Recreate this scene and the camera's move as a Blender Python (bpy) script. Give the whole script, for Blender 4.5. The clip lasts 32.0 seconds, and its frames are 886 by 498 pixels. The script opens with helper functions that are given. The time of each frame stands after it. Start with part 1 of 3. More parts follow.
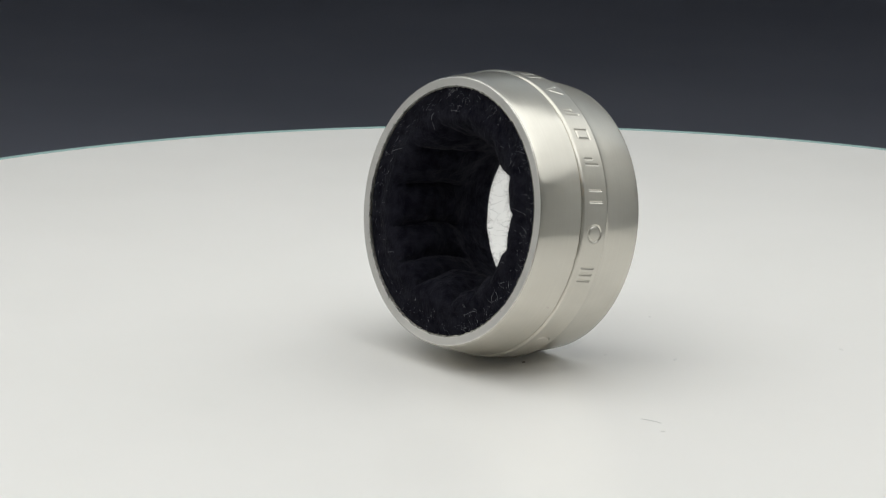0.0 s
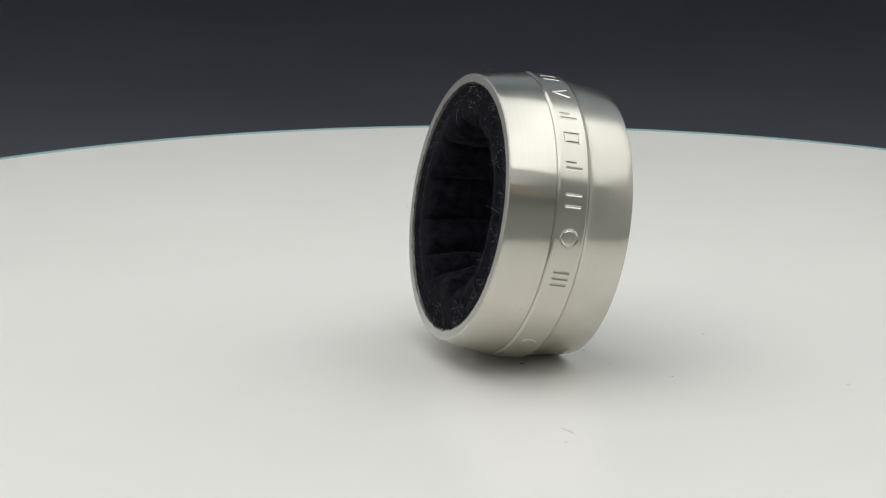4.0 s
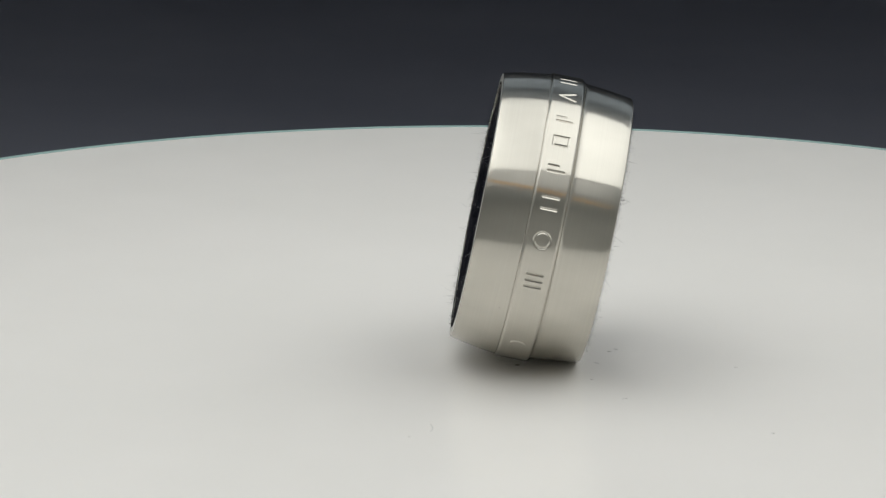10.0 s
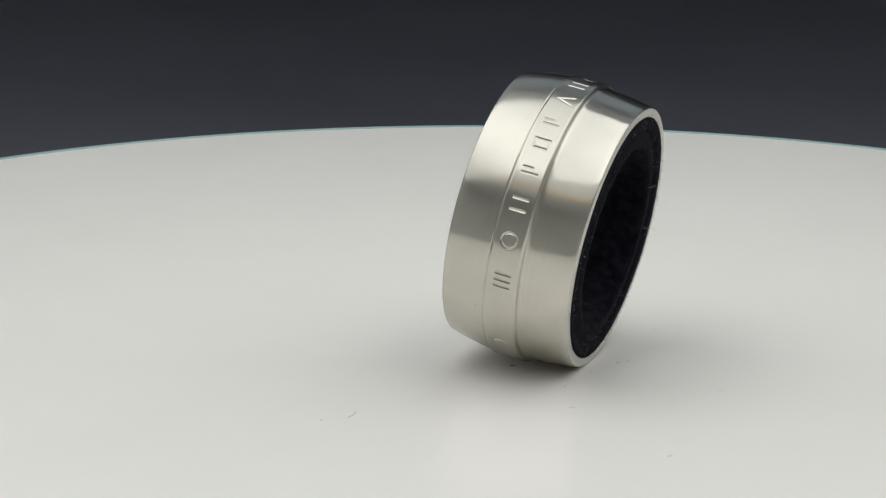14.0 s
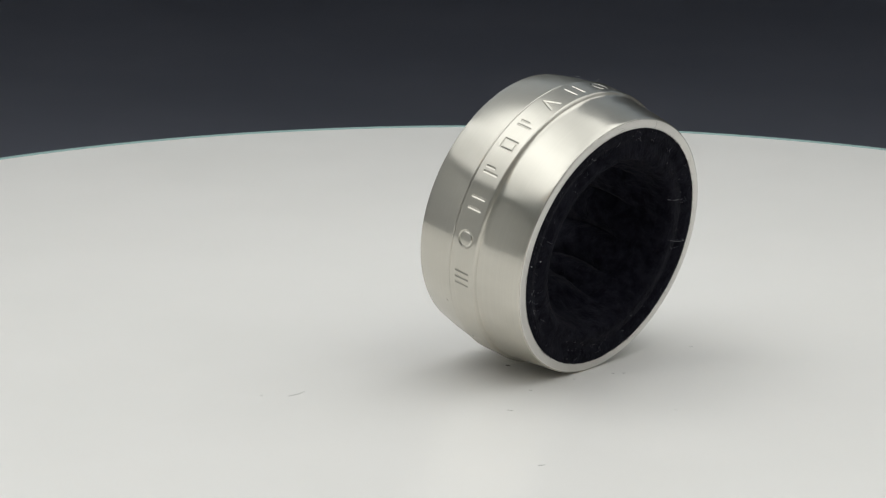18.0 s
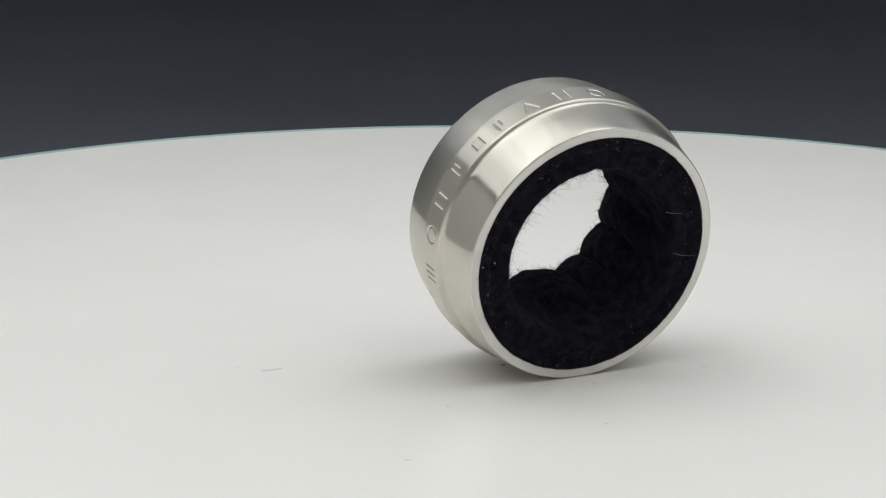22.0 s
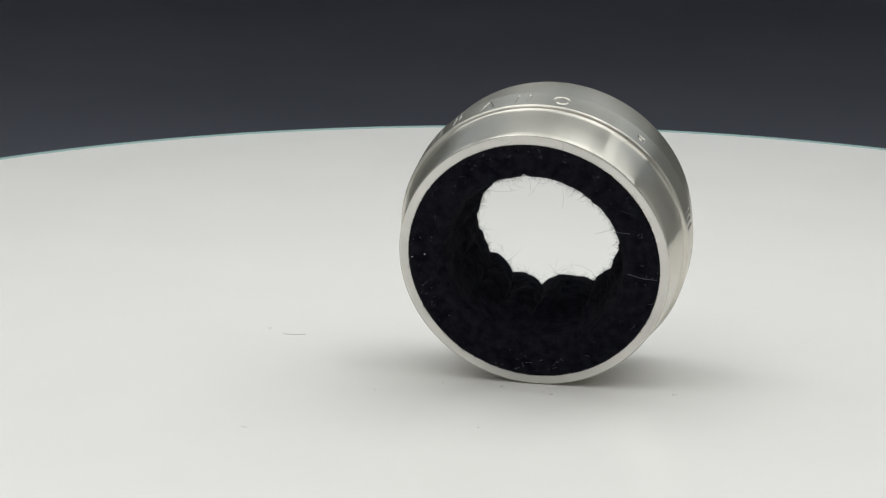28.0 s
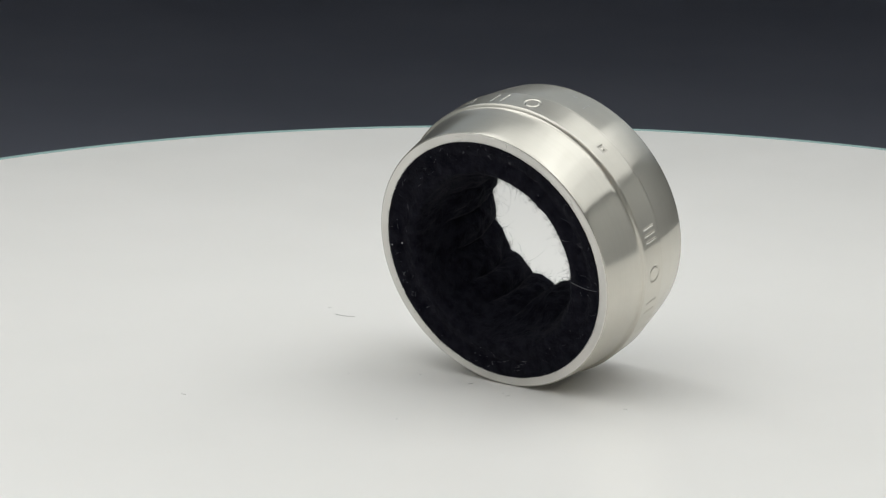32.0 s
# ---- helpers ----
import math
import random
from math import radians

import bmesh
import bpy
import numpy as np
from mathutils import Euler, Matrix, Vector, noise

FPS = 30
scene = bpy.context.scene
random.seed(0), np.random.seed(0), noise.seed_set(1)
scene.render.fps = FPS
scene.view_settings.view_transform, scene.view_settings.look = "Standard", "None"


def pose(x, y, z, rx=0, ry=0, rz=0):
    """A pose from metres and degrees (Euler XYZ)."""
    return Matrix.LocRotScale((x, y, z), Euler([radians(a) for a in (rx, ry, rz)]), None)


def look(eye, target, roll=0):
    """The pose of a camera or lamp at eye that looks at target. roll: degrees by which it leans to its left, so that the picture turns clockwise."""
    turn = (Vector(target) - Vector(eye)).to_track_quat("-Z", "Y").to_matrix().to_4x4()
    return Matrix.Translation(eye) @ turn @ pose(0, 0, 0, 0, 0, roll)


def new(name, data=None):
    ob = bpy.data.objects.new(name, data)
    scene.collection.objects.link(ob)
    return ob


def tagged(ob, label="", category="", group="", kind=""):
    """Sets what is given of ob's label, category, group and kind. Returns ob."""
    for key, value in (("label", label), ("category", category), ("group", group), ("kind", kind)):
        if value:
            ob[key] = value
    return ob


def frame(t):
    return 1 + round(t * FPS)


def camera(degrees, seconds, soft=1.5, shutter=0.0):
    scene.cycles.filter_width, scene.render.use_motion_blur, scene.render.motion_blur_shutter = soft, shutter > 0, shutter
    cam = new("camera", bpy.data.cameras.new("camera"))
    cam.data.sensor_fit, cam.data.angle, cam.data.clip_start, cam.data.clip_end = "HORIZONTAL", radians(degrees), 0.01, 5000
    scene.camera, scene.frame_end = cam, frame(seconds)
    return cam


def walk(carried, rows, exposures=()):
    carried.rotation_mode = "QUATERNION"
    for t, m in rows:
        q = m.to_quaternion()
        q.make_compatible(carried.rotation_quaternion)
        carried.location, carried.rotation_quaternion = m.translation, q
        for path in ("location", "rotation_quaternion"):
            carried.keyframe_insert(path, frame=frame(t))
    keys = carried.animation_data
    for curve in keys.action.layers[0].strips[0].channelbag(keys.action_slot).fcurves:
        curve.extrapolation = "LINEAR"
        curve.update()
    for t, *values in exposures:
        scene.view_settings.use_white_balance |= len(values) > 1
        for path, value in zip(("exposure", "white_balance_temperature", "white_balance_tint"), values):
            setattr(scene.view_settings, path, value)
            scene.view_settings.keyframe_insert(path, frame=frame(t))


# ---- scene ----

# ------------------------------------------------------------ camera
cam = camera(11.99, 32.0, soft=1.2)
CAMERA_POSE = pose(0, -0.59321, 0.17309, 75.2601, -0.3484, 1.0471)
walk(cam, [(0, CAMERA_POSE), (32, CAMERA_POSE)],
     exposures=((0, 0.25, 6475, 10), (3, 0.205, 6485, 10), (6, 0.105, 6510, 10), (10.5, 0.045, 6530, 10), (14, 0.07, 6520, 10),
                (17, 0.10, 6485, 10), (23, 0.20, 6465, 10), (28, 0.235, 6455, 10), (32, 0.205, 6460, 10)))

# ------------------------------------------------------------ plan, in metres
TURN_RATE = 5.2644        # degrees a second, clockwise from above
DISC_R = 0.15296          # turntable platter
DISC_T = 0.012
GROUND_Z = -0.140         # the dark sheet under the turntable
CEILING_Z = 0.52
R_BAND, HALF_BAND = 0.0210, 0.00251
R_A, S_A = 0.01961, -0.00933      # rim of the long sleeve
R_B, S_B = 0.01957, 0.00977       # rim of the end on which it leans
F_A, F_B = 0.01812, 0.01802       # felt edge at either rim
LEAN = math.atan2(R_BAND - R_B, S_B - HALF_BAND)
RING_Z = math.sin(LEAN) * HALF_BAND + math.cos(LEAN) * R_BAND

# ------------------------------------------------------------ world and light
world = bpy.data.worlds.new("world")
scene.world = world
world.use_nodes = True
world.node_tree.nodes["Background"].inputs[0].default_value = (0.75, 0.85, 1.0, 1)
world.node_tree.nodes["Background"].inputs[1].default_value = 0.05

# flat light strips side by side in the booth's ceiling, brightest to either side of the middle, and an added dim panel
# before them
PANEL_Z = 0.50
# split and stepped to grade the ceiling light mirrored in the steel
STRIP_EDGES = (-0.805, -0.50, -0.40, -0.30, -0.10, -0.03, 0.04, 0.12, 0.27, 0.36, 0.47, 0.805)
STRIP_GLOW = (2.8, 3.3, 4.2, 5.0, 3.8, 2.8, 3.9, 5.0, 4.2, 3.4, 2.8)      # watts a square metre
PANELS = []
for a, b, glow in zip(STRIP_EDGES, STRIP_EDGES[1:], STRIP_GLOW):
    back = 0.285 if abs(a + b) < 0.8 else 0.46         # the outer strips are lengthened back to brighten the platter's far side
    PANELS.append(((a + b) / 2, (back - 0.40) / 2, b - a - 0.004, back + 0.40, glow * (b - a) * (back + 0.40)))
# made-up dim panel, there to fade the strips' front edge in the steel's reflection
PANELS.append((-0.05, -0.530, 0.80, 0.220, 0.24))          # middle x, y, width, length, power
for x, y, width, length, power in PANELS:
    data = bpy.data.lights.new("panel_light", "AREA")
    data.shape, data.size, data.size_y = "RECTANGLE", width, length
    data.energy, data.color = power, (0.980, 0.995, 0.968)
    lamp = new("panel_light", data)
    lamp.matrix_world = look((x, y, PANEL_Z), (x, y, 0))

# ------------------------------------------------------------ materials
def material(name, color, rough=0.5, metal=0.0, **more):
    m = bpy.data.materials.new(name)
    m.use_nodes = True
    b = m.node_tree.nodes["Principled BSDF"]
    b.inputs["Base Color"].default_value = (*color, 1)
    b.inputs["Roughness"].default_value = rough
    b.inputs["Metallic"].default_value = metal
    for key, value in more.items():
        b.inputs[key.replace("_", " ")].default_value = value
    return m


def add(m, kind, **values):
    n = m.node_tree.nodes.new(kind)
    for key, value in values.items():
        n.inputs[key.replace("_", " ")].default_value = value
    return n


def join(m, a, b):
    m.node_tree.links.new(a, b)


def noise_of(m, coords, scale, detail=3.0, stretch=(1, 1, 1)):
    """A noise in object space, stretched per axis."""
    mapping = add(m, "ShaderNodeMapping")
    mapping.inputs["Scale"].default_value = stretch
    join(m, coords, mapping.inputs["Vector"])
    n = add(m, "ShaderNodeTexNoise", Scale=scale, Detail=detail)
    join(m, mapping.outputs[0], n.inputs["Vector"])
    return n.outputs["Fac"]


def spread(m, fac, low, high):
    """Maps a noise's middle range to low..high."""
    r = add(m, "ShaderNodeMapRange", From_Min=0.3, From_Max=0.7, To_Min=low, To_Max=high)
    join(m, fac, r.inputs["Value"])
    return r.outputs[0]


def ramp(m, fac, a, b, lo=0.35, hi=0.65):
    r = add(m, "ShaderNodeValToRGB")
    r.color_ramp.elements[0].color, r.color_ramp.elements[1].color = (*a, 1), (*b, 1)
    r.color_ramp.elements[0].position, r.color_ramp.elements[1].position = lo, hi
    join(m, fac, r.inputs["Fac"])
    return r.outputs[0]


def bump(m, height, strength, distance):
    n = add(m, "ShaderNodeBump", Strength=strength, Distance=distance)
    join(m, height, n.inputs["Height"])
    join(m, n.outputs[0], m.node_tree.nodes["Principled BSDF"].inputs["Normal"])
    return n


def turned_steel(name, color, rough, aniso, hazy=0.34):
    """Stainless steel with fine turning marks round the x axis."""
    m = material(name, color, rough, 1.0, Anisotropic=aniso, Anisotropic_Rotation=0.25)
    b = m.node_tree.nodes["Principled BSDF"]
    t = add(m, "ShaderNodeTangent")
    t.direction_type, t.axis = "RADIAL", "X"
    join(m, t.outputs[0], b.inputs["Tangent"])
    co = add(m, "ShaderNodeTexCoord").outputs["Object"]
    cloud = noise_of(m, co, 260.0, 4.0, (1.0, 0.5, 0.5))
    lines = noise_of(m, co, 1.0, 2.0, (9000, 25, 25))
    mix = add(m, "ShaderNodeMath")
    mix.operation = "ADD"
    join(m, spread(m, cloud, rough * 0.86, rough * 1.12), mix.inputs[0])
    join(m, spread(m, lines, -0.018, 0.018), mix.inputs[1])
    join(m, mix.outputs[0], b.inputs["Roughness"])
    grime = noise_of(m, co, 90.0, 5.0, (0.6, 1, 1))
    both_tones = add(m, "ShaderNodeMath")
    both_tones.operation = "ADD"
    join(m, spread(m, grime, 0.0, 0.84), both_tones.inputs[0])
    join(m, spread(m, lines, 0.0, 0.16), both_tones.inputs[1])
    tone = ramp(m, both_tones.outputs[0], [c * 0.90 for c in color], [c * 1.04 for c in color], 0.2, 0.8)
    join(m, tone, b.inputs["Base Color"])
    # the wide streak that fine turning marks draw along the axis, beside the sharper lobe
    haze = add(m, "ShaderNodeBsdfPrincipled", Metallic=1.0, Roughness=0.46, Anisotropic=aniso, Anisotropic_Rotation=0.25)
    join(m, t.outputs[0], haze.inputs["Tangent"])
    join(m, tone, haze.inputs["Base Color"])
    both = add(m, "ShaderNodeMixShader")
    both.inputs[0].default_value = hazy
    join(m, b.outputs[0], both.inputs[1])
    join(m, haze.outputs[0], both.inputs[2])
    join(m, both.outputs[0], m.node_tree.nodes["Material Output"].inputs["Surface"])
    return m


STEEL = turned_steel("turned_steel", (0.660, 0.636, 0.572), 0.15, 1.0)
BAND_STEEL = turned_steel("band_steel", (0.650, 0.626, 0.562), 0.16, 1.0)
RIM_STEEL = turned_steel("rim_steel", (0.69, 0.675, 0.645), 0.45, 0.0)

PLATTER = material("white_laminate", (0.87, 0.87, 0.855), 0.22, 0.0, Specular_IOR_Level=0.2)
_co = add(PLATTER, "ShaderNodeTexCoord").outputs["Object"]
_b = PLATTER.node_tree.nodes["Principled BSDF"]
_n = noise_of(PLATTER, _co, 28.0, 4.0)
join(PLATTER, ramp(PLATTER, _n, (0.880, 0.864, 0.836), (0.894, 0.876, 0.850)), _b.inputs["Base Color"])
join(PLATTER, spread(PLATTER, noise_of(PLATTER, _co, 55.0, 5.0), 0.24, 0.26), _b.inputs["Roughness"])
bump(PLATTER, noise_of(PLATTER, _co, 900.0, 3.0), 0.05, 0.00002)

TRIM = material("teal_edge", (0.27, 0.40, 0.39), 0.3)
BASE_PLASTIC = material("base_plastic", (0.05, 0.05, 0.055), 0.45)
SPECK = material("dark_speck", (0.20, 0.18, 0.165), 0.8)
DUST = material("pale_dust", (0.68, 0.67, 0.65), 0.7)
SCRATCH = material("grey_scratch", (0.60, 0.595, 0.58), 0.6)

FELT = material("black_felt", (0.003, 0.003, 0.005), 1.0, 0.0, Specular_IOR_Level=0.05, Sheen_Weight=0.035,
                Sheen_Roughness=0.4)
_co = add(FELT, "ShaderNodeTexCoord").outputs["Object"]
_h = noise_of(FELT, _co, 2600.0, 5.0)
join(FELT, ramp(FELT, noise_of(FELT, _co, 700.0, 4.0), (0.004, 0.004, 0.008), (0.013, 0.013, 0.019)),
     FELT.node_tree.nodes["Principled BSDF"].inputs["Base Color"])
bump(FELT, _h, 0.9, 0.0003)
FIBRE = material("black_fibre", (0.015, 0.015, 0.020), 0.9, 0.0, Specular_IOR_Level=0.1)
GLINT = material("bright_grain", (0.8, 0.8, 0.8), 0.3)
LINT = material("grey_lint", (0.30, 0.305, 0.32), 0.85)

BLACK_SHEET = material("dark_sheet", (0.12, 0.13, 0.17), 0.75, 0.0, Specular_IOR_Level=0.3)
_co = add(BLACK_SHEET, "ShaderNodeTexCoord").outputs["Object"]
join(BLACK_SHEET, ramp(BLACK_SHEET, noise_of(BLACK_SHEET, _co, 9.0, 4.0), (0.192, 0.202, 0.248), (0.221, 0.231, 0.279)),
     BLACK_SHEET.node_tree.nodes["Principled BSDF"].inputs["Base Color"])
bump(BLACK_SHEET, noise_of(BLACK_SHEET, _co, 1500.0, 3.0), 0.15, 0.0002)

# blue-grey chosen for how the steel mirrors the added overhead sheet
FLAG_CLOTH = material("flag_cloth", (0.44, 0.48, 0.53), 0.9, 0.0, Specular_IOR_Level=0.2)
_co = add(FLAG_CLOTH, "ShaderNodeTexCoord").outputs["Object"]
join(FLAG_CLOTH, ramp(FLAG_CLOTH, noise_of(FLAG_CLOTH, _co, 6.0, 4.0), (0.43, 0.49, 0.56), (0.49, 0.55, 0.62)),
     FLAG_CLOTH.node_tree.nodes["Principled BSDF"].inputs["Base Color"])
bump(FLAG_CLOTH, noise_of(FLAG_CLOTH, _co, 900.0, 3.0), 0.2, 0.0003)

WALL = material("pale_wall", (0.85, 0.85, 0.83), 0.9)
_co = add(WALL, "ShaderNodeTexCoord").outputs["Object"]
join(WALL, ramp(WALL, noise_of(WALL, _co, 3.0, 4.0), (0.84, 0.84, 0.82), (0.87, 0.868, 0.85)),
     WALL.node_tree.nodes["Principled BSDF"].inputs["Base Color"])
bump(WALL, noise_of(WALL, _co, 260.0, 3.0), 0.2, 0.001)
GREY_WALL = material("grey_wall", (0.68, 0.68, 0.65), 0.9)
_co = add(GREY_WALL, "ShaderNodeTexCoord").outputs["Object"]
join(GREY_WALL, ramp(GREY_WALL, noise_of(GREY_WALL, _co, 3.0, 4.0), (0.65, 0.645, 0.62), (0.71, 0.705, 0.68)),
     GREY_WALL.node_tree.nodes["Principled BSDF"].inputs["Base Color"])
bump(GREY_WALL, noise_of(GREY_WALL, _co, 260.0, 3.0), 0.2, 0.001)
CEILING_PAINT = material("ceiling_paint", (0.82, 0.85, 0.86), 0.9)
RAIL_ORANGE = material("rail_orange", (0.75, 0.33, 0.09), 0.5)
join(RAIL_ORANGE, ramp(RAIL_ORANGE, noise_of(RAIL_ORANGE, add(RAIL_ORANGE, "ShaderNodeTexCoord").outputs["Object"], 40.0, 4.0, (0.2, 3, 3)),
                  (0.94, 0.46, 0.09), (0.97, 0.53, 0.12)), RAIL_ORANGE.node_tree.nodes["Principled BSDF"].inputs["Base Color"])
HOUSING = material("panel_housing", (0.6, 0.6, 0.6), 0.5)


# ------------------------------------------------------------ mesh helpers
def part(name, bm, mat, parent=None, label="", smooth=False):
    """Links a bmesh as one mesh object, under parent if there is one."""
    me = bpy.data.meshes.new(name)
    bm.to_mesh(me)
    bm.free()
    me.materials.append(mat)
    if smooth:
        me.shade_smooth()
    ob = new(name, me)
    if parent:
        ob.parent = parent
    if label:
        ob["label"] = label
    return ob


def box_bm(x0, y0, z0, x1, y1, z1, bevel=0.0):
    bm = bmesh.new()
    bmesh.ops.create_cube(bm, size=1)
    for v in bm.verts:
        v.co = Vector(((x0, x1)[v.co.x > 0], (y0, y1)[v.co.y > 0], (z0, z1)[v.co.z > 0]))
    if bevel:
        bmesh.ops.bevel(bm, geom=bm.edges[:], offset=bevel, segments=2, affect="EDGES", profile=0.7)
    return bm


def lathe(points, steps, axis="x", closed=True, radius=None):
    """Turns a profile of (along, radius) about the x or z axis. radius(i, angle, r, along) may bend it."""
    bm = bmesh.new()
    rings = []
    for k in range(steps):
        a = 2 * math.pi * k / steps
        row = []
        for i, (s, r) in enumerate(points):
            q = radius(i, a, r, s) if radius else r
            c, d = q * math.cos(a), q * math.sin(a)
            row.append(bm.verts.new((s, -c, d) if axis == "x" else (c, d, s)))
        rings.append(row)
    n = len(points)
    for k in range(steps):
        a, b = rings[k], rings[(k + 1) % steps]
        for i in range(n if closed else n - 1):
            j = (i + 1) % n
            bm.faces.new((a[i], a[j], b[j], b[i]) if axis == "z" else (a[i], b[i], b[j], a[j]))
    bmesh.ops.recalc_face_normals(bm, faces=bm.faces[:])
    return bm


def rounded(points, size, steps=3):
    """Rounds the corners of a closed profile."""
    out = []
    n = len(points)
    for i in range(n):
        p, q, r = (Vector(points[(i + d) % n]) for d in (-1, 0, 1))
        a, b = (p - q), (r - q)
        c = min(size, a.length * 0.45, b.length * 0.45)
        a, b = q + a.normalized() * c, q + b.normalized() * c
        for k in range(steps + 1):
            t = k / steps
            out.append(tuple(a * (1 - t) ** 2 + q * (2 * t * (1 - t)) + b * t * t))
    return out


def sharp(ob, degrees=28):
    """Smooth shading that keeps edges sharper than degrees."""
    ob.data.shade_smooth()
    ob.data.set_sharp_from_angle(angle=radians(degrees))
    return ob


# ------------------------------------------------------------ the room
def wall(name, x0, y0, z0, x1, y1, z1, label, mat=WALL):
    return tagged(part(name, box_bm(x0, y0, z0, x1, y1, z1), mat), label, "wall", kind="structure")


# a small photo booth with pale walls
BX, BY0, BY1, BT, FLOOR = 0.86, -1.0, 1.56, 0.03, GROUND_Z - 0.002
wall("wall_north", -BX - BT, BY1, FLOOR - BT, BX + BT, BY1 + BT, CEILING_Z, "plain white booth wall")
wall("wall_south", -BX - BT, BY0 - BT, FLOOR - BT, BX + BT, BY0, CEILING_Z, "plain pale grey booth wall", GREY_WALL)
wall("wall_east", BX, BY0, FLOOR - BT, BX + BT, BY1, CEILING_Z, "plain white booth wall")
wall("wall_west", -BX - BT, BY0, FLOOR - BT, -BX, BY1, CEILING_Z, "plain white booth wall")
tagged(part("ceiling", box_bm(-BX - BT, BY0 - BT, CEILING_Z, BX + BT, BY1 + BT, CEILING_Z + BT), CEILING_PAINT),
       "plain white booth ceiling", "ceiling", kind="structure")
tagged(part("floor", box_bm(-BX, BY0, FLOOR - BT, BX, BY1, FLOOR), WALL),
       "plain white surface under the dark sheet", "floor", kind="structure")


def light_panel(x, y, width, length):
    """A flat lamp housing under the ceiling; its glowing face looks down."""
    thing = new("light_panel")
    tagged(thing, "flat white light panel under the booth ceiling, the front one made up", "lamp", group="light panels")
    x0, x1 = x - width / 2 - 0.0015, x + width / 2 + 0.0015
    y0, y1 = y - length / 2 - 0.006, y + length / 2 + 0.006
    part("housing", box_bm(x0, y0, PANEL_Z + 0.002, x1, y1, CEILING_Z, 0.002), HOUSING, thing)
    for name, c in (("side_rim", (x0, y0, x0 + 0.0015, y1)), ("side_rim", (x1 - 0.0015, y0, x1, y1)),
                    ("end_rim", (x0 + 0.0015, y0, x1 - 0.0015, y0 + 0.006)), ("end_rim", (x0 + 0.0015, y1 - 0.006, x1 - 0.0015, y1))):
        part(name, box_bm(c[0], c[1], PANEL_Z - 0.003, c[2], c[3], PANEL_Z + 0.002), HOUSING, thing)


for panel_x, panel_y, panel_width, panel_length, _power in PANELS:
    light_panel(panel_x, panel_y, panel_width, panel_length)


# unseen, added only so that the steel mirrors a thin orange line
def orange_rail():
    """A short orange-brown bar on two brackets under the ceiling, over the camera."""
    thing = new("orange_rail")
    tagged(thing, "short unseen orange-brown bar on two thin brackets, added for its line in the steel", "rail")
    slope = math.radians(16)
    bar = part("bar", box_bm(-0.34, -0.003, -0.0095, 0.34, 0.003, 0.0095, 0.001), RAIL_ORANGE, thing, "orange-brown bar with fine grain")
    bar.matrix_local = Matrix.Translation((-0.06, -0.467, 0.378)) @ Matrix.Rotation(slope, 4, "Y")
    for x in (-0.30, 0.20):
        z = 0.378 - (x + 0.06) * math.tan(slope)
        part("bracket", box_bm(x - 0.002, -0.469, z, x + 0.002, -0.465, PANEL_Z - 0.002, 0.0005), HOUSING, thing)


orange_rail()


def sheet_mesh(line, half, thick=0.0012):
    """A bent sheet of even thickness along a (y, height) line, half as wide to either side."""
    under = []
    for i, (y, z) in enumerate(line):
        p, q = line[max(i - 1, 0)], line[min(i + 1, len(line) - 1)]
        d = Vector((q[0] - p[0], q[1] - p[1])).normalized()
        under.append((y + d.y * thick, z - d.x * thick))
    ring = line + under[::-1]
    bm = bmesh.new()
    xs = [-half + 2 * half * i / 12 for i in range(13)]
    rows = [[bm.verts.new((x, y, GROUND_Z + 0.0002 + z)) for y, z in ring] for x in xs]
    n = len(ring)
    for a, b in zip(rows, rows[1:]):
        for i in range(n):
            bm.faces.new((a[i], b[i], b[(i + 1) % n], a[(i + 1) % n]))
    bm.faces.new(rows[0][::-1])
    bm.faces.new(rows[-1])
    bmesh.ops.recalc_face_normals(bm, faces=bm.faces[:])
    return bm


def backdrop():
    """A dark sheet that lies under the turntable and sweeps up behind it."""
    line = [(-0.32, 0.0), (0.0, 0.0), (0.30, 0.0), (0.6, 0.0), (1.0, 0.0), (1.2, 0.0)]
    y0, r = 1.30, 0.22
    for k in range(19):
        a = radians(84 * k / 18)
        line.append((y0 + r * math.sin(a), r * (1 - math.cos(a))))
    line.append((y0 + r * 1.02, r * 0.92 + 0.22))
    ob = sharp(part("backdrop", sheet_mesh(line, 0.845), BLACK_SHEET), 40)
    return tagged(ob, "matt dark navy paper sheet curving up behind the turntable", "backdrop", kind="structure")


# unseen, put there to set the tone mirrored along the collar's top
def reflection_flag():
    """A made-up grey cloth under the ceiling behind the lamps, its front edge hanging down."""
    line = [(1.50, 0.656), (1.0, 0.656), (0.50, 0.656), (0.478, 0.649), (0.470, 0.625), (0.468, 0.48), (0.468, 0.35)]
    ob = sharp(part("reflection_flag", sheet_mesh(line, 0.60), FLAG_CLOTH), 40)
    return tagged(ob, "unseen blue-grey cloth added behind the ceiling lamps to tone the steel's reflections", "cloth")


backdrop()
reflection_flag()


